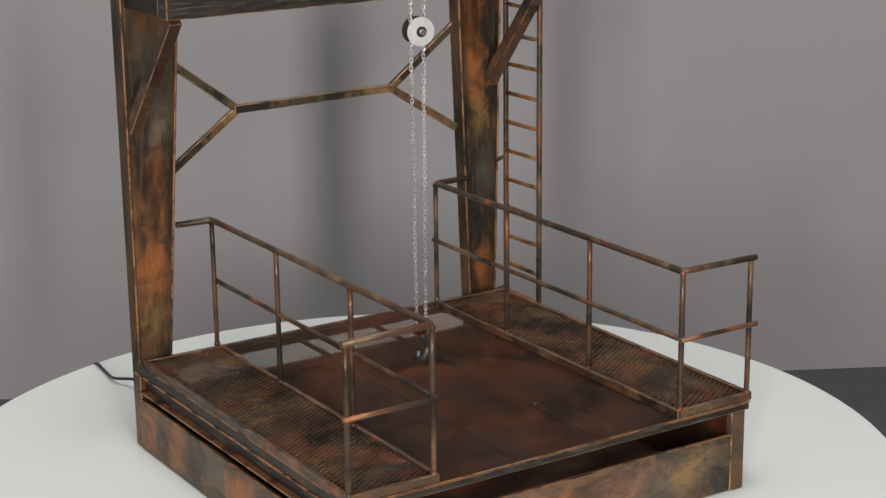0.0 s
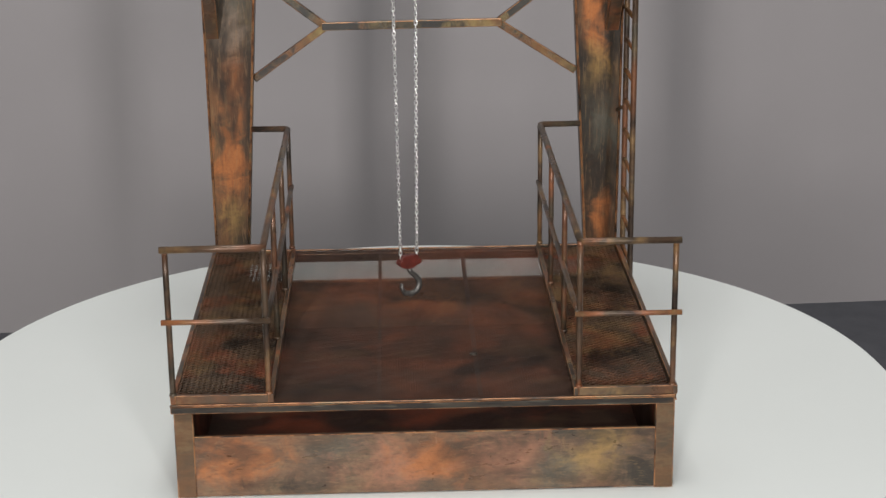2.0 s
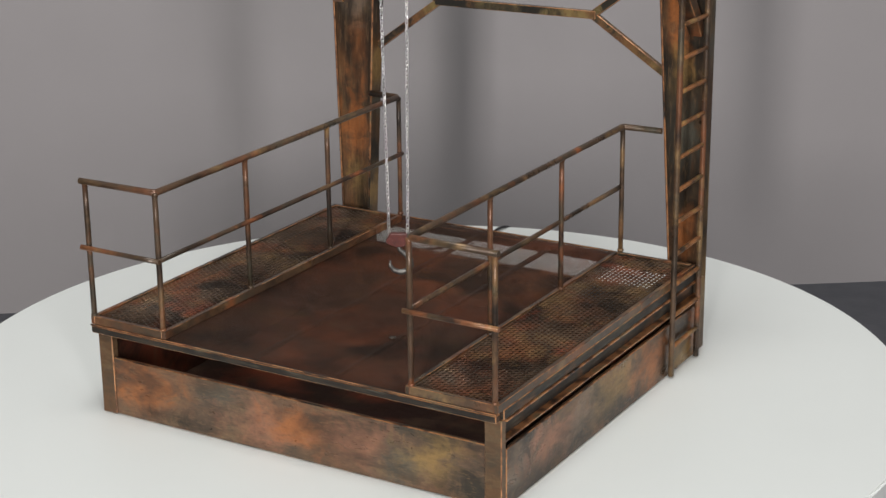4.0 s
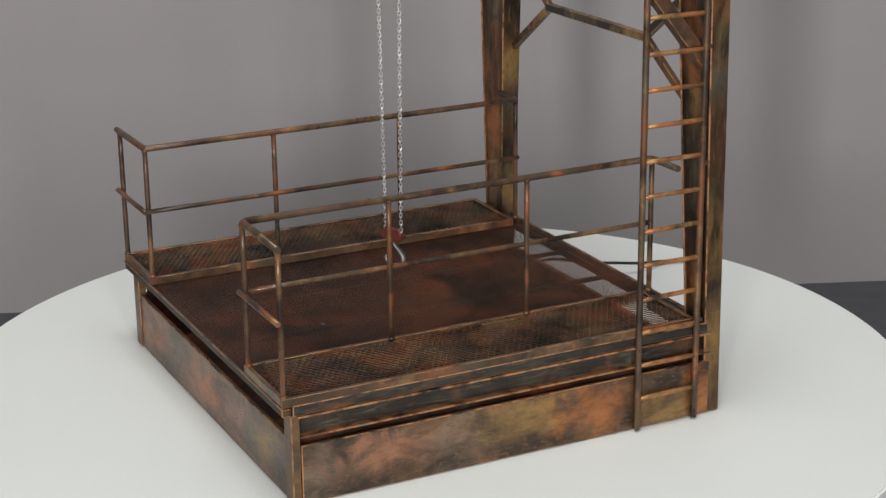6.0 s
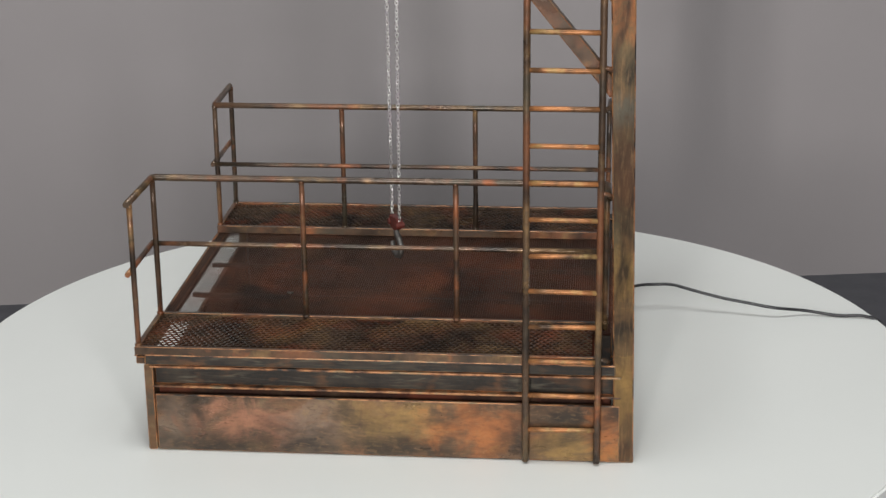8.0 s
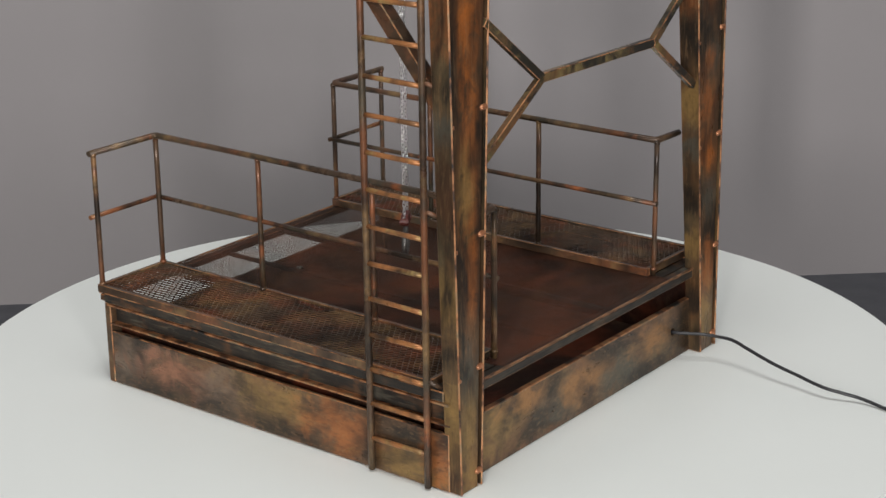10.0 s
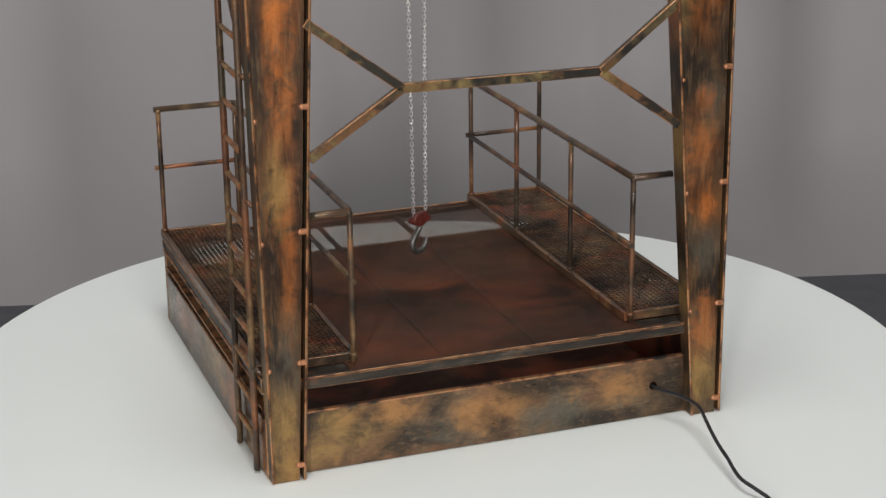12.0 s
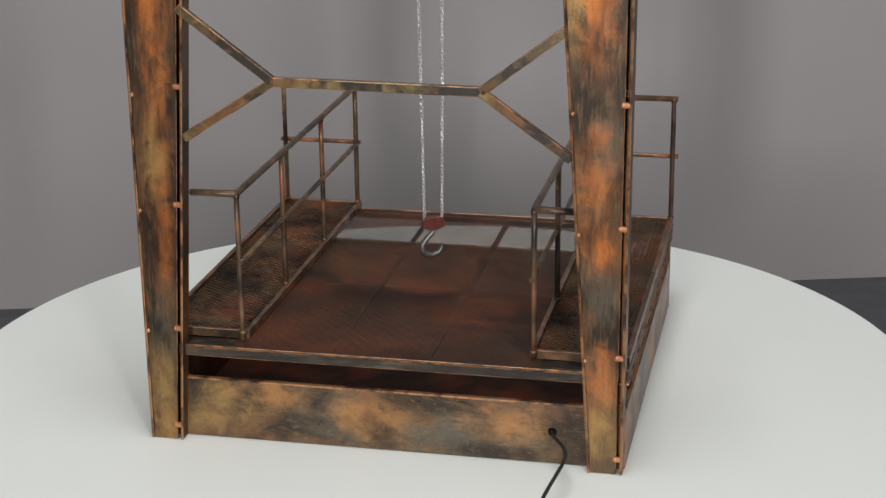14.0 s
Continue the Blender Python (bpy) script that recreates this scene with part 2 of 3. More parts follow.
M_BAR = rust_paint("painted_rust_bar", (0.100, 0.062, 0.038), [
    ((0.24, 0.090, 0.040), 20, ROUND, (70, 70, 70), 0.25, 0.47, 0.63, 0.8), ((0.33, 0.205, 0.090), 24, ROUND, (110, 110, 110), 0.30, 0.51, 0.65, 0.75), (BLACK, 22, ROUND, (50, 50, 50), 0.3, 0.46, 0.60, 0.88),
    (OLIVE, 30, ROUND, (60, 60, 60), 0.3, 0.54, 0.66, 0.7), ((0.38, 0.120, 0.042), 22, ROUND, (80, 80, 80), 0.25, 0.57, 0.69, 0.85)], 0.30, 0.25, (), ROUND, 0.3, 0.45)
M_TIE = rust_paint("painted_olive_tie", (0.105, 0.082, 0.046), [
    ((0.25, 0.115, 0.050), 20, ROUND, (60, 60, 60), 0.3, 0.48, 0.62, 0.8), ((0.34, 0.25, 0.100), 24, ROUND, (90, 90, 90), 0.35, 0.48, 0.62, 0.85), ((0.020, 0.022, 0.020), 26, ROUND, (90, 90, 90), 0.35, 0.46, 0.55, 0.95)], 0.25, 0.2, (), ROUND, 0.35, 0.6)
M_RUNG = rust_paint("copper_toned_rung", (0.19, 0.095, 0.044), [
    ((0.42, 0.175, 0.065), 55, ROUND, (80, 80, 80), 0.3, 0.44, 0.58, 0.9), (BLACK, 50, ROUND, (60, 60, 60), 0.3, 0.54, 0.64, 0.8), ((0.40, 0.28, 0.11), 60, ROUND, (110, 110, 110), 0.35, 0.52, 0.64, 0.8)], 0.32, 0.2, (), ROUND, 0.35)
M_DARK = rust_paint("painted_dark_beam", (0.020, 0.019, 0.017), [
    ((0.060, 0.050, 0.038), 30, ROUND, (25, 25, 240), 0.45, 0.47, 0.62, 0.8), ((0.15, 0.068, 0.030), 34, ROUND, (40, 40, 200), 0.3, 0.55, 0.68, 0.8),
    ((0.17, 0.155, 0.115), 34, ROUND, (30, 30, 380), 0.6, 0.54, 0.68, 0.6)], 0.46, 0.2, (), ROUND, 0.15, 0.25)
M_GRATE = rust_paint("painted_rust_grating", (0.120, 0.078, 0.050), [
    ((0.26, 0.085, 0.038), 22, ROUND, (90, 90, 90), 0.25, 0.46, 0.66, 0.85), (BLACK, 26, ROUND, (90, 90, 90), 0.25, 0.44, 0.60, 0.85), ((0.34, 0.21, 0.090), 30, ROUND, (90, 90, 90), 0.25, 0.52, 0.70, 0.6),
    ((0.34, 0.080, 0.032), 20, ROUND, (90, 90, 90), 0.2, 0.58, 0.72, 0.8)], 0.24, 0.2, (), ROUND, 0.35, 0.7)
M_NET = rust_paint("painted_brown_net", (0.078, 0.041, 0.028), [
    ((0.185, 0.060, 0.029), 15, ROUND, (60, 60, 60), 0.15, 0.45, 0.66, 0.9), (BLACK, 17, ROUND, (60, 60, 60), 0.15, 0.47, 0.64, 0.8), ((0.15, 0.085, 0.045), 22, (1, 2.5, 1), (60, 60, 60), 0.2, 0.56, 0.72, 0.35)], 0.42, 0.2, (), ROUND, 0.15)
M_JOIST = plain("brown_primer_joist", (0.022, 0.016, 0.012), 0.6, 0, 0.3, 60)
# red-brown primer, its ground taken near black to hold the slot's shade
M_INSIDE = rust_paint("red_brown_primer_shaded", (0.028, 0.011, 0.008), [
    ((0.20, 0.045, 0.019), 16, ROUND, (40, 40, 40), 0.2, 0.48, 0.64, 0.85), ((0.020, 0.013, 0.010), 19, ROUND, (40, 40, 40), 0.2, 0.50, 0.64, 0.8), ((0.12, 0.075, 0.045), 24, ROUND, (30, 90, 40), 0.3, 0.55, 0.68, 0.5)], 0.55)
M_BLACK = plain("black_iron", (0.018, 0.016, 0.014), 0.5, 0, 0.4, 120)
M_EDGE = edge_paint("dry_brushed_edge")
M_COPPER = plain("bare_copper", (0.45, 0.20, 0.10), 0.38, 0.6, 0.3, 220)
M_STEEL = plain("bright_steel", (0.72, 0.71, 0.70), 0.28, 1.0, 0.1, 300)
M_HOOK = plain("dull_steel", (0.17, 0.162, 0.15), 0.48, 0.85, 0.25, 300)
M_PULLEY = plain("brushed_aluminium", (0.74, 0.73, 0.70), 0.42, 0.35, 0.12, 200)
M_RED = plain("red_oxide_paint", (0.10, 0.018, 0.012), 0.45, 0, 0.4, 200)
M_DISC = plain("white_laminate", (0.738, 0.760, 0.735), 0.42, 0, 0.015, 5)
M_WALL = plain("grey_backdrop_paper", (0.294, 0.275, 0.276), 0.9, 0, 0.035, 3, 0.0004)
M_FLOOR = plain("dark_grey_cloth", (0.075, 0.075, 0.085), 0.9, 0, 0.12, 30, 0.0008)
M_ROOM = plain("grey_room_paint", (0.35, 0.35, 0.35), 0.9, 0, 0.04, 2)
M_CABLE = plain("black_rubber", (0.012, 0.012, 0.014), 0.4, 0, 0.3, 200)


# ---- mesh helpers ----
def box(bm, x0, x1, y0, y1, z0, z1, bevel=0.0006):
    """A box with bevelled edges; the bevels take the second material."""
    b = bmesh.new()
    bmesh.ops.create_cube(b, size=1)
    for v in b.verts:
        v.co = ((x0 + x1) / 2 + v.co.x * (x1 - x0), (y0 + y1) / 2 + v.co.y * (y1 - y0), (z0 + z1) / 2 + v.co.z * (z1 - z0))
    edge_bevel(b, bevel)
    join(bm, b)


def edge_bevel(b, width):
    if width:
        made = bmesh.ops.bevel(b, geom=b.edges[:], offset=width, segments=1, affect="EDGES")
        for f in made["faces"]:
            f.material_index = 1


def join(bm, b, m=None):
    if m is not None:
        b.transform(m)
    me = bpy.data.meshes.new("tmp")
    b.to_mesh(me)
    bm.from_mesh(me)
    b.free()
    bpy.data.meshes.remove(me)


def bar(bm, p, q, w, h, up=(0, 0, 1), bevel=0.0005):
    """A straight bar of rectangular section from p to q; h is its size along up."""
    p, q, up = Vector(p), Vector(q), Vector(up)
    y = (q - p).normalized()
    x = y.cross(up).normalized()
    z = x.cross(y)
    b = bmesh.new()
    bmesh.ops.create_cube(b, size=1)
    for v in b.verts:
        v.co = (v.co.x * w, (v.co.y + 0.5) * (q - p).length, v.co.z * h)
    edge_bevel(b, bevel)
    join(bm, b, Matrix.Translation(p) @ Matrix((x, y, z)).transposed().to_4x4())


def tube(bm, pts, r, n=8, caps=True, wobble=0.0):
    """A round rod along points, with mitred corners."""
    pts = [Vector(p) for p in pts]
    rings, side = [], None
    for i, p in enumerate(pts):
        a = (p - pts[i - 1]).normalized() if i else (pts[1] - p).normalized()
        c = (pts[i + 1] - p).normalized() if i + 1 < len(pts) else a
        d = (a + c).normalized()
        if side is None:
            side = d.orthogonal().normalized()
        side = (side - d * side.dot(d)).normalized()
        other = d.cross(side)
        k = 1 / max(0.6, math.sqrt((1 + a.dot(c)) / 2))
        rr = r * (1 + wobble * (random.random() - 0.5))
        rings.append([bm.verts.new(p + (side * math.cos(j * math.tau / n) + other * math.sin(j * math.tau / n)) * rr * (k if 0 < i < len(pts) - 1 else 1)) for j in range(n)])
    for u, w in zip(rings, rings[1:]):
        for j in range(n):
            bm.faces.new((u[j], u[(j + 1) % n], w[(j + 1) % n], w[j])).smooth = True
    if caps:
        bm.faces.new(rings[0][::-1])
        bm.faces.new(rings[-1])


def rod(bm, p, q, r, n=8, steps=6, wobble=0.10):
    """A rod with slightly uneven thickness, as soldered wire has."""
    p, q = Vector(p), Vector(q)
    tube(bm, [p.lerp(q, i / steps) for i in range(steps + 1)], r, n, True, wobble)


def ball(bm, p, r, squash=1.0):
    b = bmesh.new()
    bmesh.ops.create_icosphere(b, subdivisions=1, radius=r)
    for f in b.faces:
        f.smooth = True
    join(bm, b, Matrix.Translation(p) @ Matrix.Diagonal((1, 1, squash, 1)))


def cyl(bm, p, axis, r, h, n=24, bevel=0.0):
    b = bmesh.new()
    bmesh.ops.create_cone(b, cap_ends=True, segments=n, radius1=r, radius2=r, depth=h)
    if bevel:
        rim = [e for e in b.edges if abs(e.verts[0].co.z - e.verts[1].co.z) < 1e-9]
        bmesh.ops.bevel(b, geom=rim, offset=bevel, segments=2, affect="EDGES")
    join(bm, b, Matrix.Translation(p) @ Vector(axis).to_track_quat("Z", "Y").to_matrix().to_4x4())


def prism(bm, outline, thick, m, bevel=0.0):
    """An outline in the xz plane, given thickness along y."""
    b = bmesh.new()
    face = b.faces.new([b.verts.new((x, -thick / 2, z)) for x, z in outline])
    for v in [g for g in bmesh.ops.extrude_face_region(b, geom=[face])["geom"] if isinstance(g, bmesh.types.BMVert)]:
        v.co.y += thick
    bmesh.ops.recalc_face_normals(b, faces=b.faces[:])
    edge_bevel(b, bevel)
    join(bm, b, m)


def part(name, bm, material, parent=None, label="", second=None):
    me = bpy.data.meshes.new(name)
    bm.to_mesh(me)
    bm.free()
    for mat in (material, second or M_EDGE):
        me.materials.append(mat)
    ob = new(name, me)
    ob.parent = parent
    return tagged(ob, label)


def hub(name, parent=None):
    ob = new(name)
    ob.empty_display_size, ob.parent = 0.02, parent
    return ob


# ---- the studio ----
FLOOR_Z = -0.20


def sheet(name, corners, thick, material, label, category):
    """A flat slab with the given upper or inner face and thickness behind it."""
    bm = bmesh.new()
    a = [Vector(c) for c in corners]
    n = (a[1] - a[0]).cross(a[2] - a[1]).normalized()
    front, back = [bm.verts.new(c) for c in a], [bm.verts.new(c - n * thick) for c in a]
    bm.faces.new(front)
    bm.faces.new(back[::-1])
    for i in range(4):
        j = (i + 1) % 4
        bm.faces.new((front[j], front[i], back[i], back[j]))
    return tagged(part(name, bm, material, None, label), "", category, "", "structure")


def studio():
    y = lambda x: 0.705 + 0.062 * x
    sheet("floor", [(-2.4, -3.6, FLOOR_Z), (2.4, -3.6, FLOOR_Z), (2.4, 1.2, FLOOR_Z), (-2.4, 1.2, FLOOR_Z)], 0.05, M_FLOOR, "dark grey cloth-covered studio floor", "floor")
    sheet("wall_back", [(-2.4, y(-2.4), FLOOR_Z), (2.4, y(2.4), FLOOR_Z), (2.4, y(2.4), 2.2), (-2.4, y(-2.4), 2.2)], 0.04, M_WALL, "plain mid-grey backdrop wall behind the turntable", "wall")
    sheet("wall_left", [(-2.4, -3.6, FLOOR_Z), (-2.4, 0.55, FLOOR_Z), (-2.4, 0.55, 2.2), (-2.4, -3.6, 2.2)], 0.04, M_ROOM, "plain grey studio wall", "wall")
    sheet("wall_right", [(2.4, 0.85, FLOOR_Z), (2.4, -3.6, FLOOR_Z), (2.4, -3.6, 2.2), (2.4, 0.85, 2.2)], 0.04, M_ROOM, "plain grey studio wall", "wall")
    sheet("wall_front", [(2.4, -3.6, FLOOR_Z), (-2.4, -3.6, FLOOR_Z), (-2.4, -3.6, 2.2), (2.4, -3.6, 2.2)], 0.04, M_ROOM, "plain grey studio wall behind the camera", "wall")
    sheet("ceiling", [(-2.4, 1.2, 2.2), (2.4, 1.2, 2.2), (2.4, -3.6, 2.2), (-2.4, -3.6, 2.2)], 0.04, M_ROOM, "plain grey studio ceiling", "ceiling")


def turntable():
    top = hub("turntable")
    bm = bmesh.new()
    cyl(bm, (-0.006, 0.005, -0.008), (0, 0, 1), 0.334, 0.016, 160, 0.0015)
    part("disc", bm, M_DISC, top)
    bm = bmesh.new()
    cyl(bm, (0, 0, (FLOOR_Z - 0.016) / 2), (0, 0, 1), 0.12, -0.016 - FLOOR_Z, 48, 0.004)
    part("pedestal", bm, M_FLOOR, top, "dark pedestal")
    return tagged(top, "round white turntable disc carrying the rusty model", "turntable")


# ---- the model ----
XL, XR, YF, YB = -0.1531, 0.1469, -0.1576, 0.1330
DECK = 0.0630
RAIL = 0.1592
INNER = {"l": -0.0955, "r": 0.0885}


def base(model):
    t = 0.003
    for name, a in (("front_panel", (XL + 0.011, XR - 0.011, YF + 0.001, YF + 0.001 + t, 0.0005, 0.0398)), ("back_panel", (XL + 0.018, XR - 0.018, YB - t - 0.001, YB - 0.001, 0.0005, 0.0388)),
                    ("side_panel", (XL, XL + t, YF + 0.006, YB, 0.0005, 0.0375)), ("side_panel", (XR - t, XR, YF + 0.006, YB, 0.0005, 0.0375))):
        bm = bmesh.new()
        if name == "back_panel":
            hx, hz, r = -0.1086, 0.0212, 0.0028
            x0, x1, y0, y1, z0, z1 = a
            ring = [(hx + r * math.cos(k * math.tau / 16), hz + r * math.sin(k * math.tau / 16)) for k in range(16)]
            sq = [(hx + 0.006 * max(-1, min(1, 1.42 * math.cos(k * math.tau / 16))), hz + 0.006 * max(-1, min(1, 1.42 * math.sin(k * math.tau / 16)))) for k in range(16)]
            for k in range(16):
                j = (k + 1) % 16
                fr = [bm.verts.new((q[0], yy, q[1])) for yy in (y0, y1) for q in (ring[k], ring[j], sq[j], sq[k])]
                for f in ((3, 2, 1, 0), (4, 5, 6, 7), (0, 1, 5, 4)):
                    bm.faces.new([fr[i] for i in f])
            box(bm, x0, hx - 0.006, y0, y1, z0, z1, 0)
            box(bm, hx + 0.006, x1, y0, y1, z0, z1, 0)
            box(bm, hx - 0.006, hx + 0.006, y0, y1, z0, hz - 0.006, 0)
            box(bm, hx - 0.006, hx + 0.006, y0, y1, hz + 0.006, z1, 0)
            bmesh.ops.remove_doubles(bm, verts=bm.verts[:], dist=1e-5)
            part(name, bm, M_PANEL_BACK, model)
            bm = bmesh.new()
            box(bm, x0, x1, y0 - 0.0005, y1 + 0.0005, z1, z1 + 0.0012, 0.0003)
            part("panel_lip", bm, M_EDGE, model)
            continue
        box(bm, *a)
        part(name, bm, M_PANEL_FRONT if name == "front_panel" else M_PANEL_LEFT if a[0] < 0 else M_PANEL_RIGHT, model)
    for x in (XL, XR - 0.0115):
        bm = bmesh.new()
        box(bm, x, x + 0.0115, YF, YF + 0.0055, 0.0003, 0.0572)
        part("corner_post", bm, M_SKIRT, model)
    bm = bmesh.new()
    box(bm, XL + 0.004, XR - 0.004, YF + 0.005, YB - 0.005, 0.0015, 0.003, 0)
    part("inner_floor", bm, M_INSIDE, model, "red-brown inside floor, coloured darker for the shade in the base")
    for x0, x1 in ((XL + 0.0045, XL + 0.0075), (XR - 0.0075, XR - 0.0045)):
        bm = bmesh.new()
        box(bm, x0, x1, YF + 0.006, 0.129, 0.0433, 0.0556, 0.0003)
        part("side_beam", bm, M_DARK, model, "dark channel beam")
        for z, out in ((0.0421, 0.0045), (0.0556, 0.0062)):
            bm = bmesh.new()
            box(bm, x0 - out if x0 < 0 else x0, x1 if x0 < 0 else x1 + out, YF + 0.004, 0.1335, z, z + 0.0012, 0.0003)
            part("beam_flange", bm, M_EDGE, model, "bright dry-brushed flange")
    # deck: a frame of flat bars, two beams below, fine net on top
    for name, a in (("deck_front_bar", (XL - 0.001, XR - 0.001, -0.1624, -0.1565, 0.0570, 0.0618)), ("deck_back_bar", (XL + 0.02, XR - 0.02, 0.1270, 0.1348, 0.0555, 0.0618)),
                    ("deck_side_bar", (XL - 0.001, XL + 0.012, -0.1563, 0.130, 0.0572, DECK + 0.001)), ("deck_side_bar", (XR - 0.013, XR + 0.001, -0.1563, 0.130, 0.0572, DECK + 0.001))):
        bm = bmesh.new()
        box(bm, *a, bevel=0.0006)
        part(name, bm, M_DARK, model)
    for a in ((XL - 0.0012, XR - 0.0008, -0.1632, -0.1616, 0.0619, DECK + 0.0002), (XL + 0.02, XR - 0.02, 0.1338, 0.1354, 0.0619, DECK + 0.0002)):
        bm = bmesh.new()
        box(bm, *a, bevel=0.0004)
        part("deck_edge", bm, M_BAR, model)
    for x0, x1 in ((XL + 0.0125, -0.1005), (0.0935, XR - 0.0135)):
        bm = bmesh.new()
        box(bm, x0, x1, 0.1190, 0.1268, 0.0575, 0.0622, 0)
        part("deck_plate", bm, M_DARK, model)
    # dark sheets added along both sides to stand for shade at the slot's ends
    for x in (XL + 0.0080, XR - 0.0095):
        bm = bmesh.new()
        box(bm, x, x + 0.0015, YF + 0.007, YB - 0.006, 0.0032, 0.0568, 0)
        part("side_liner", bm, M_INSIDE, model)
    for x in (-0.0304, 0.0305):
        bm = bmesh.new()
        box(bm, x - 0.0013, x + 0.0013, -0.153, 0.126, 0.0586, 0.0612, 0)
        part("deck_beam", bm, M_JOIST, model)
    bm = bmesh.new()
    ball(bm, (0.0292, -0.0870, 0.0622), 0.0030, 0.35)
    part("solder_joint", bm, M_DARK, model)
    bm = bmesh.new()
    x0, x1, y0, y1, step, w = -0.100, 0.093, -0.1615, 0.1337, 0.0015, 0.00016
    for i in range(int((x1 - x0) / step)):
        x = x0 + i * step
        net_wire(bm, x - w, x + w, y0, y1, 0.0622, 0.0624, 0)
    for i in range(int((y1 - y0) / step)):
        y = y0 + i * step
        net_wire(bm, x0, x1, y - w, y + w, 0.0624, 0.0626, 0)
    tagged(part("deck_net", bm, M_NET, model, "fine brown wire net"), kind="stuff")


def net_wire(bm, x0, x1, y0, y1, z0, z1, _):
    v = [bm.verts.new((x, y, z)) for z in (z0, z1) for x, y in ((x0, y0), (x1, y0), (x1, y1), (x0, y1))]
    for f in ((0, 3, 2, 1), (4, 5, 6, 7), (0, 1, 5, 4), (1, 2, 6, 5), (2, 3, 7, 6), (3, 0, 4, 7)):
        bm.faces.new([v[i] for i in f])


def grating(model, sx):
    """A walkway tray: four frame bars and a sheet of expanded metal."""
    tray = hub("walkway", model)
    xi, xo = (INNER["r"] - 0.003, XR + 0.0005) if sx > 0 else (XL - 0.0005, INNER["l"] + 0.003)
    y0, y1 = -0.1625, 0.1200
    z0, z1 = 0.0634, 0.0688
    for a in ((xi, xi + 0.003, y0, y1), (xo - 0.003, xo, y0, y1), (xi + 0.003, xo - 0.003, y0, y0 + 0.003), (xi + 0.003, xo - 0.003, y1 - 0.003, y1)):
        bm = bmesh.new()
        box(bm, *a, z0, z1, 0.0003)
        part("frame_bar", bm, M_BAR, tray)
    verts, faces = [], []
    pitch, half, w, h = 0.0033, 0.0021, 0.00043, 0.0008
    nx, ny = int((xo - xi - 0.006) / pitch), int((y1 - y0 - 0.006) / half)
    for i in range(nx + 1):
        xc = xi + 0.003 + i * pitch
        k = len(verts)
        for j in range(ny + 1):
            off = 0.5 * pitch * (1 if (i + j) % 2 else -1) * 0.92
            jit = 0.0001 * (random.random() - 0.5)
            x, y = min(max(xc + off + jit, xi + 0.003), xo - 0.003), y0 + 0.003 + j * half
            zz = 0.0664 + (0.0006 if (i + j) % 2 else 0)
            for dx, dz in ((-w, 0), (w, 0), (w, h), (-w, h)):
                verts.append((x + dx, y, zz + dz))
        for j in range(ny):
            a, b = k + 4 * j, k + 4 * j + 4
            for s in range(4):
                faces.append((a + s, b + s, b + (s + 1) % 4, a + (s + 1) % 4))
    me = bpy.data.meshes.new("expanded_metal")
    me.from_pydata(verts, [], faces)
    me.materials.append(M_GRATE)
    ob = new("expanded_metal", me)
    ob.parent = tray
    tagged(ob, "rust-painted expanded metal sheet", kind="stuff")


def railing(model, sx):
    rail = hub("railing", model)
    xi, xo = (INNER["r"], XR - 0.0025) if sx > 0 else (INNER["l"], XL + 0.001)
    yf, yb, r = -0.1605, 0.1232, 0.0021
    zm = 0.1154
    bm = bmesh.new()
    tube(bm, [(xo + 0.003 * sx, yf - 0.001, RAIL), (xi + 0.002 * sx, yf, RAIL), (xi, yf + 0.002, RAIL)] + [(xi, yf + 0.002 + k * (yb - yf - 0.004) / 8, RAIL) for k in range(1, 9)]
         + [(xi + 0.002 * sx, yb, RAIL), (xi + (0.029 if sx > 0 else 0.026) * sx, yb + 0.001, RAIL)], r, 8, True, 0.08)
    part("top_rail", bm, M_BAR, rail)
    bm = bmesh.new()
    rod(bm, (xi - 0.0012 * sx, yf - 0.003, zm), (xi - 0.0012 * sx, yb + 0.002, zm), 0.0017, 8, 8)
    part("mid_rail", bm, M_BAR, rail)
    bm = bmesh.new()
    rod(bm, (xi - 0.003 * sx, yf - 0.0028, zm), (xo + 0.004 * sx, yf - 0.0028, zm), 0.0017, 8, 3)
    part("end_rail", bm, M_BAR, rail)
    for x, y in ((xo, yf), (xi, yf), (xi, -0.066 if sx > 0 else -0.068), (xi, 0.030 if sx > 0 else 0.028), (xi, yb)):
        bm = bmesh.new()
        rod(bm, (x, y, 0.0645), (x, y, RAIL), 0.0018, 8, 5)
        ball(bm, (x, y, 0.069), 0.0027, 0.7)
        ball(bm, (x, y, RAIL - 0.0016), 0.0024, 0.8)
        part("post", bm, M_BAR, rail)


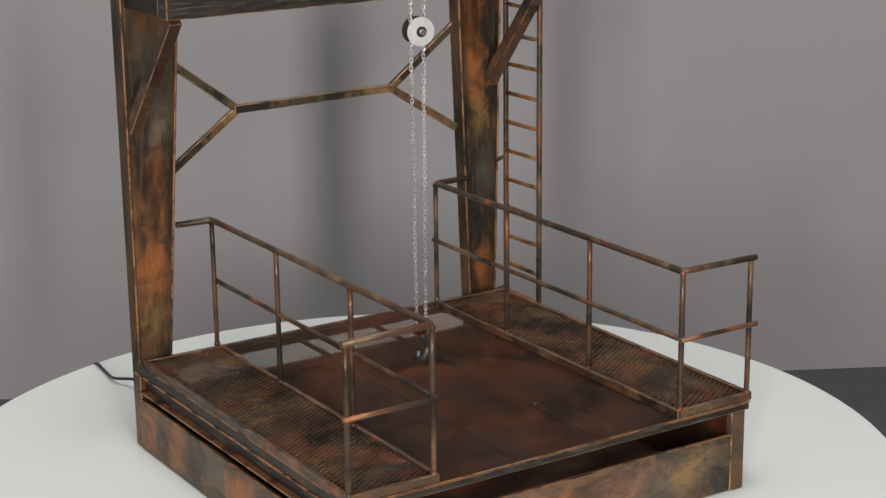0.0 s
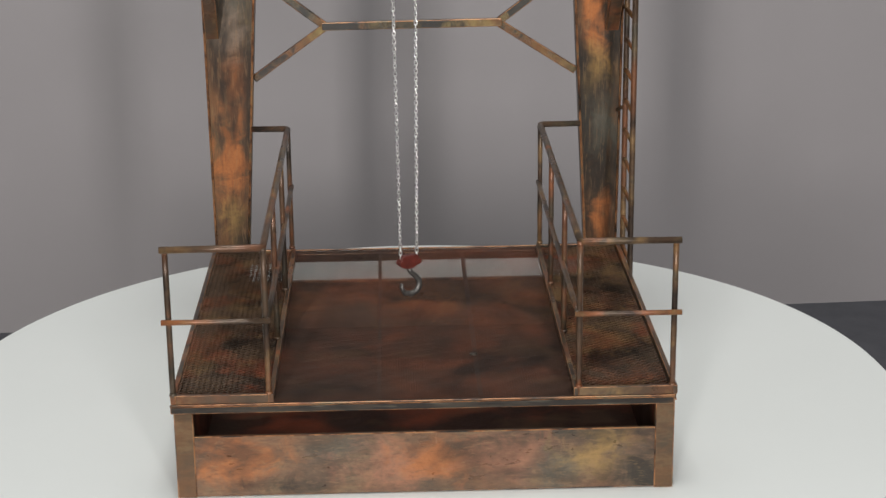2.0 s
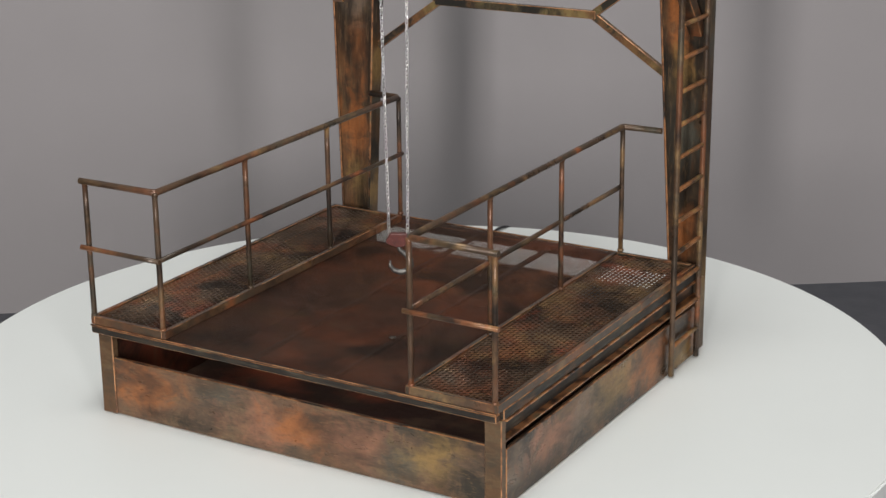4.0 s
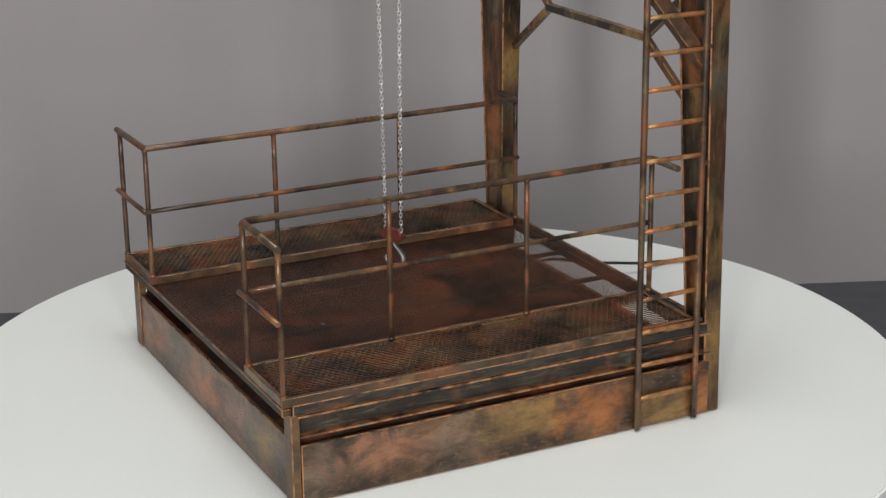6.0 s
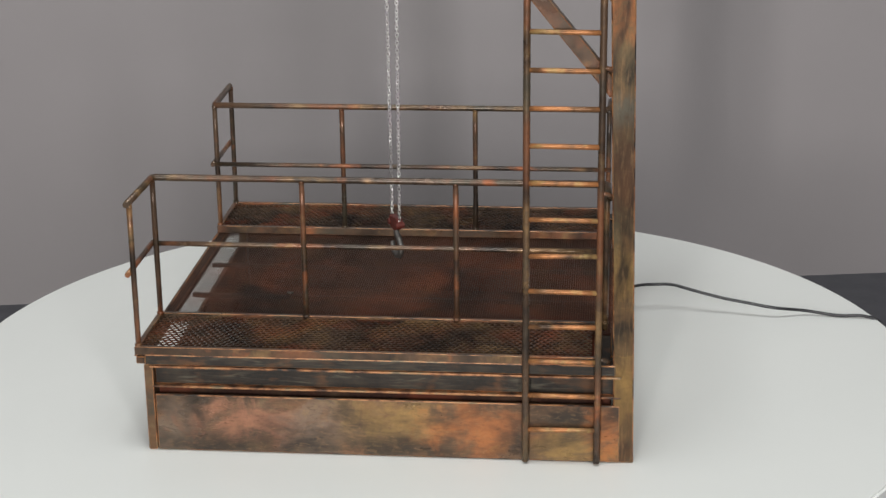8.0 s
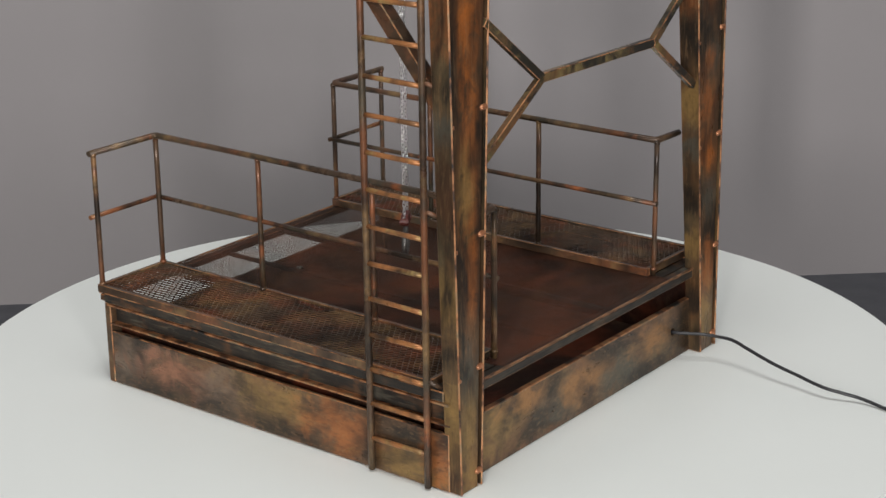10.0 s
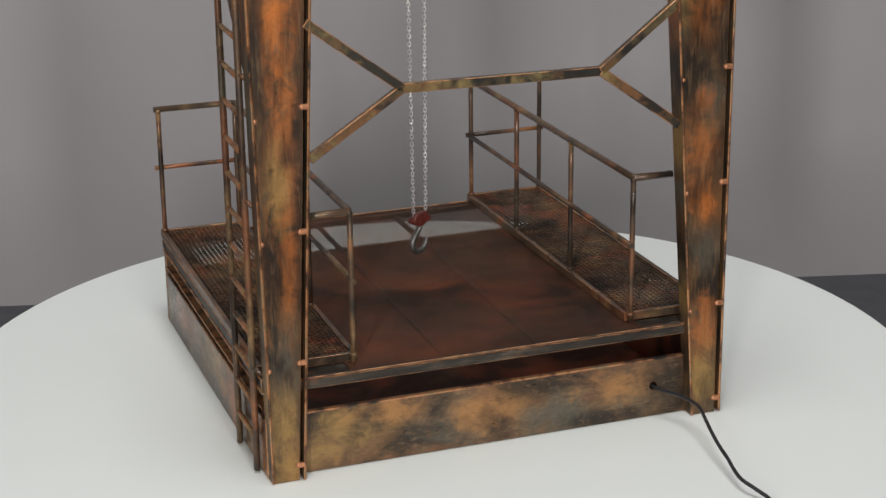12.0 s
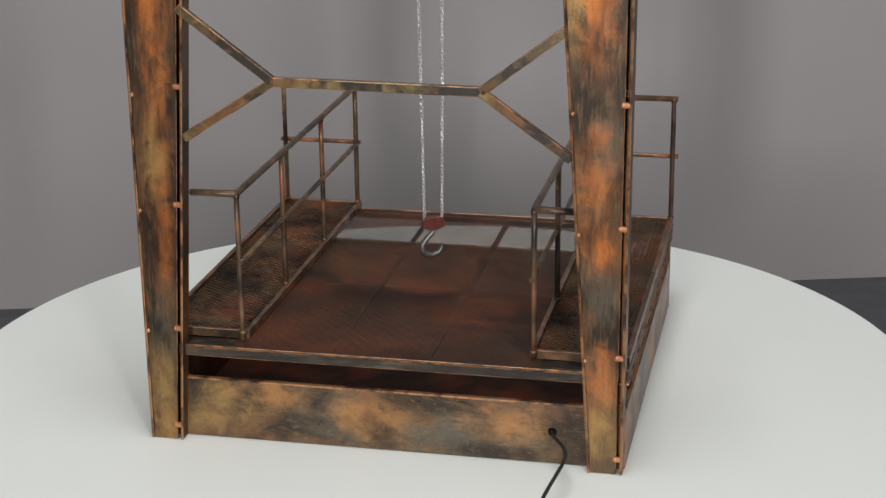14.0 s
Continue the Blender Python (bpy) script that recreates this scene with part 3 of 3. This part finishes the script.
def column(model, sx):
    """A tapered beam: a web facing front and back between two side flanges, with solder tabs behind."""
    col = hub("column", model)
    top = 0.335
    xo0, xi0 = (0.1462, 0.1254) if sx > 0 else (-0.1525, -0.1315)
    xo1, xi1 = (0.1492, 0.1085) if sx > 0 else (-0.1538, -0.1105)
    yb0, yf0, yb1, yf1 = 0.1418, 0.1300, (0.1365 if sx > 0 else 0.1390), 0.1222

    def plate(bm, xa0, xb0, xa1, xb1, ya0, yb_0, ya1, yb_1, bevel=0.0007):
        b = bmesh.new()
        bmesh.ops.create_cube(b, size=1)
        for v in b.verts:
            lo = v.co.z < 0
            v.co = ((xb0 if v.co.x > 0 else xa0) if lo else (xb1 if v.co.x > 0 else xa1), (yb_0 if v.co.y > 0 else ya0) if lo else (yb_1 if v.co.y > 0 else ya1), 0.0003 if lo else top)
        edge_bevel(b, bevel)
        join(bm, b)

    for x0, x1 in ((xo0, xo1), (xi0, xi1)):
        s = 0.0016 * (1 if x0 == min(xo0, xi0) else -1)
        bm = bmesh.new()
        plate(bm, min(x0, x0 + s), max(x0, x0 + s), min(x1, x1 + s), max(x1, x1 + s), yf0, yb0, yf1, yb1)
        part("flange", bm, M_FLANGE_RIGHT if x0 == xo0 and sx > 0 else M_FLANGE, col)
    # two webs: the front one closes the section, the back one leaves a slot beside one flange, bridged by tabs
    e, slot = 0.0017, 0.0022
    lo0, hi0, lo1, hi1 = min(xo0, xi0) + e, max(xo0, xi0) - e, min(xo1, xi1) + e, max(xo1, xi1) - e
    bm = bmesh.new()
    plate(bm, lo0, hi0, lo1, hi1, 0.1316, 0.1326, 0.1240, 0.1250, 0)
    part("front_web", bm, M_FRONT_RIGHT if sx > 0 else M_FRONT_LEFT, col, "darker front web with rust patches")
    bm = bmesh.new()
    plate(bm, lo0 + slot, hi0, lo1 + slot, hi1, 0.1392, 0.1404, yb1 - 0.0026, yb1 - 0.0014, 0.0003)
    part("back_web", bm, M_BACK_RIGHT if sx > 0 else M_BACK_LEFT, col)
    for z in (0.010, 0.075, 0.155, 0.228, 0.300):
        k = z / top
        x, y = lo0 + (lo1 - lo0) * k, 0.1402 + (yb1 - 0.0014 - 0.1402) * k
        bm = bmesh.new()
        cyl(bm, (x + 0.0010, y, z), (1, 0, 0), 0.0018, 0.0042, 10, 0.0004)
        ball(bm, (x + 0.0032, y, z), 0.0020)
        part("solder_tab", bm, M_COPPER, col, "copper solder tab")
    for z in (0.072, 0.150, 0.222):
        k = z / top
        bm = bmesh.new()
        ball(bm, (hi0 + (hi1 - hi0) * k - 0.0004, 0.1402 + (yb1 - 0.0014 - 0.1402) * k, z), 0.0017)
        part("solder_tab", bm, M_COPPER, col, "copper solder tab")


def gantry(model):
    # cross tie between the columns: a middle bar with a fork at each end
    y = 0.1348
    nl, nr = (-0.069, y, 0.2318), (0.0612, y, 0.2330)
    bm = bmesh.new()
    bar(bm, nl, nr, 0.0042, 0.0058)
    part("tie_bar", bm, M_TIE, model)
    for n, x, zs in ((nl, -0.119, (0.194, 0.272)), (nr, 0.115, (0.1965, 0.2755))):
        for z in zs:
            bm = bmesh.new()
            bar(bm, (n[0] + (0.003 if n is nl else -0.003), y + 0.0004, n[2]), (x, y + 0.0004, z), 0.0042, 0.0055)
            part("tie_fork", bm, M_TIE, model)
    # top frame and knee braces
    for x in (-0.150, 0.1365):
        bm = bmesh.new()
        box(bm, x, x + 0.0135, 0.071, 0.1395, 0.3102, 0.3352, 0.0008)
        part("top_arm", bm, M_DARK, model)
    bm = bmesh.new()
    box(bm, -0.1505, 0.1505, 0.057, 0.0705, 0.3098, 0.3356, 0.0008)
    part("front_beam", bm, M_DARK, model)
    bm = bmesh.new()
    box(bm, -0.108, 0.107, 0.124, 0.138, 0.3102, 0.3352, 0.0008)
    part("rear_beam", bm, M_DARK, model)
    for foot, head, z in ((-0.1472, -0.1435, 0.2285), (0.1400, 0.1412, 0.2300)):
        bm = bmesh.new()
        bar(bm, (foot, 0.127, z), (head, 0.0622, 0.3095), 0.0092, 0.0085, (0, 0, 1))
        part("knee_brace", bm, M_BAR, model)
    bm = bmesh.new()
    box(bm, -0.013, 0.001, -0.055, 0.138, 0.3362, 0.352, 0.0008)
    part("hoist_beam", bm, M_DARK, model)


def ladder(model):
    lad = hub("ladder", model)
    x = 0.1500
    for y in (0.0765, 0.1195):
        bm = bmesh.new()
        rod(bm, (x, y, 0.0015), (x, y, 0.335), 0.0021, 8, 12, 0.06)
        part("stringer", bm, M_BAR, lad)
    for k in range(14):
        z = 0.0226 + k * 0.02214
        bm = bmesh.new()
        d = 0.0006 * (random.random() - 0.5)
        rod(bm, (x, 0.0775, z + d), (x, 0.1185, z - d), 0.0016, 8, 4)
        part("rung", bm, M_RUNG, lad)
    for z in (0.069, 0.172, 0.246):
        bm = bmesh.new()
        tube(bm, [(x, 0.1195, z), (x - 0.0015, 0.1235, z - 0.001), (x - 0.0050, 0.1265, z - 0.004)], 0.0014)
        part("wall_bracket", bm, M_BAR, lad)


def link_mesh():
    bm = bmesh.new()
    n, k, r = 14, 6, 0.00038
    rings = []
    for i in range(n):
        a = i * math.tau / n
        c = Vector((0.00092 * math.cos(a), 0, 0.00092 * math.sin(a) + (0.00085 if math.sin(a) > 0.01 else -0.00085 if math.sin(a) < -0.01 else 0)))
        d = Vector((math.cos(a), 0, math.sin(a)))
        rings.append([bm.verts.new(c + d * r * math.cos(b * math.tau / k) + Vector((0, r * math.sin(b * math.tau / k), 0))) for b in range(k)])
    for i in range(n):
        u, w = rings[i], rings[(i + 1) % n]
        for b in range(k):
            bm.faces.new((u[b], w[b], w[(b + 1) % k], u[(b + 1) % k])).smooth = True
    me = bpy.data.meshes.new("chain_link")
    bm.to_mesh(me)
    bm.free()
    me.materials.append(M_STEEL)
    return me


HOIST = (-0.006, -0.0165)


def hoist():
    """Two chains, a pulley and the hook block; the origin is the point under the beam."""
    rig = hub("crane_hoist")
    me = link_mesh()
    a = radians(30)
    side = Vector((math.cos(a), math.sin(a), 0))
    for s in (-1, 1):
        chain = hub("chain", rig)
        tagged(chain, "bright steel link chain")
        p, q = side * s * 0.0092 + Vector((0, 0, 0.345)), side * s * 0.0062 + Vector((0, 0, 0.1035))
        n = int((p - q).length / 0.0026)
        turn = (p - q).to_track_quat("Z", "Y").to_matrix().to_4x4()
        for i in range(n + 1):
            ob = new("link", me)
            ob.parent = chain
            ob.matrix_local = Matrix.Translation(p.lerp(q, i / n)) @ turn @ pose(0, 0, 0, 0, 0, 40 + (90 if i % 2 else 0) + random.uniform(-14, 14))
    wheel = hub("pulley", rig)
    c = Vector((0, -0.001, 0.2998))
    ax = Vector((-0.12, -1, 0)).normalized()
    bm = bmesh.new()
    cyl(bm, c + ax * 0.0045, ax, 0.0092, 0.0018, 40, 0.0003)
    cyl(bm, c, ax, 0.0055, 0.0085, 32)
    part("wheel", bm, M_PULLEY, wheel, "round grey metal wheel")
    bm = bmesh.new()
    cyl(bm, c - ax * 0.0045, ax, 0.0088, 0.0016, 40, 0.0003)
    part("rear_cheek", bm, M_BLACK, wheel, "dark rear cheek")
    bm = bmesh.new()
    cyl(bm, c, ax, 0.0034, 0.0124, 20, 0.0003)
    part("washer", bm, M_BLACK, wheel, "dark washer")
    bm = bmesh.new()
    cyl(bm, c, ax, 0.0020, 0.0160, 16, 0.0003)
    part("axle", bm, M_STEEL, wheel)
    turn = pose(0, 0, 0, 0, 0, 30)
    bm = bmesh.new()
    prism(bm, [(-0.0075, 0.1035), (-0.0055, 0.1065), (0.0055, 0.1065), (0.0078, 0.1030), (0.0060, 0.0990), (0.0025, 0.0972), (-0.0025, 0.0972), (-0.0065, 0.0990)], 0.0046, turn, 0.0005)
    cyl(bm, turn @ Vector((-0.0062, 0, 0.1015)), turn.to_3x3() @ Vector((0, 1, 0)), 0.0020, 0.0060, 12)
    cyl(bm, turn @ Vector((0.0062, 0, 0.1015)), turn.to_3x3() @ Vector((0, 1, 0)), 0.0020, 0.0060, 12)
    part("hook_block", bm, M_RED, rig, "red-brown painted block", M_RED)
    path = [(0.000, 0.0985), (0.0005, 0.0950), (0.0045, 0.0915), (0.0075, 0.0875), (0.0078, 0.0835), (0.0055, 0.0800), (0.0012, 0.0788), (-0.0035, 0.0803), (-0.0060, 0.0840), (-0.0058, 0.0872)]
    wid = [0.0020, 0.0021, 0.0024, 0.0027, 0.0029, 0.0029, 0.0027, 0.0023, 0.0016, 0.0006]
    left, right = [], []
    for i, (x, z) in enumerate(path):
        b, c2 = path[max(0, i - 1)], path[min(len(path) - 1, i + 1)]
        d = Vector((c2[0] - b[0], c2[1] - b[1])).normalized()
        left.append((x - d.y * wid[i] * 0.8, z + d.x * wid[i] * 0.8))
        right.append((x + d.y * wid[i] * 0.8, z - d.x * wid[i] * 0.8))
    b = bmesh.new()
    rows = []
    for (lx, lz), (rx, rz) in zip(left, right):
        mx, mz = (lx + rx) / 2, (lz + rz) / 2
        ring = [(lx, 0, lz), (lx * 0.6 + mx * 0.4, -0.0017, lz * 0.6 + mz * 0.4), (rx * 0.6 + mx * 0.4, -0.0017, rz * 0.6 + mz * 0.4), (rx, 0, rz),
                (rx * 0.6 + mx * 0.4, 0.0017, rz * 0.6 + mz * 0.4), (lx * 0.6 + mx * 0.4, 0.0017, lz * 0.6 + mz * 0.4)]
        rows.append([b.verts.new(p) for p in ring])
    for u, w in zip(rows, rows[1:]):
        for j in range(6):
            b.faces.new((u[j], u[(j + 1) % 6], w[(j + 1) % 6], w[j])).smooth = True
    b.faces.new(rows[0])
    b.faces.new(rows[-1][::-1])
    bmesh.ops.recalc_face_normals(b, faces=b.faces[:])
    bm = bmesh.new()
    join(bm, b, turn)
    part("hook", bm, M_HOOK, rig, "bare steel crane hook")
    return tagged(rig, "steel chain hoist with pulley, red block and hook", "hoist")


def crane():
    model = hub("crane_platform_model")
    base(model)
    for s in (-1, 1):
        column(model, s)
    gantry(model)
    for s in (-1, 1):
        grating(model, s)
        railing(model, s)
    ladder(model)
    tagged(model, "rust-painted metal scale model of a crane loading platform", "scale model")
    return model


def cable():
    r = 0.0012
    pts = [(-0.1086, 0.1250, 0.0208), (-0.1090, 0.1340, 0.0208), (-0.1130, 0.1420, 0.0207), (-0.1180, 0.1510, 0.0205), (-0.1207, 0.1590, 0.0200), (-0.1212, 0.1710, 0.0200), (-0.1188, 0.1840, 0.0176),
           (-0.1162, 0.1970, 0.0150), (-0.1138, 0.2115, 0.0124), (-0.1118, 0.2265, 0.0104), (-0.1096, 0.2380, 0.0090), (-0.1088, 0.2483, 0.0078), (-0.1122, 0.2590, 0.0058), (-0.1155, 0.2696, 0.0038), (-0.1132, 0.2920, 0.0016), (-0.1110, 0.3170, 0.0012),
           (-0.1100, 0.3245, -0.0030), (-0.1090, 0.3275, -0.0150), (-0.1080, 0.3280, -0.0600), (-0.1060, 0.3290, -0.1300), (-0.1040, 0.3330, -0.1850), (-0.1000, 0.3500, -0.1985)]
    cu = bpy.data.curves.new("power_cable", "CURVE")
    cu.dimensions, cu.bevel_depth, cu.bevel_resolution, cu.resolution_u, cu.use_fill_caps = "3D", r, 2, 6, True
    sp = cu.splines.new("BEZIER")
    sp.bezier_points.add(len(pts) - 1)
    for b, p in zip(sp.bezier_points, pts):
        b.co, b.handle_left_type, b.handle_right_type = p, "AUTO", "AUTO"
    cu.materials.append(M_CABLE)
    return tagged(new("power_cable", cu), "thin black power cable lying across the white disc", "cable")


def motions():
    for t_thing in (table, model, wire):
        walk(t_thing, [(t, pose(0, 0, 0, 0, 0, a)) for t, a in SPIN])
    # the chains hang a little to one side, and further out at first
    rows = []
    sway = lambda t: 0.0027 + 0.0030 * max(0.0, 1 - t / 4.5) ** 1.2
    for t, a in SPIN:
        p = pose(0, 0, 0, 0, 0, a) @ Vector((*HOIST, 0))
        rows.append((t, pose(p.x - sway(t), p.y, 0, 0, 0, a)))
    walk(rig, rows)


studio()
table = turntable()
model = crane()
rig = hoist()
wire = cable()
motions()
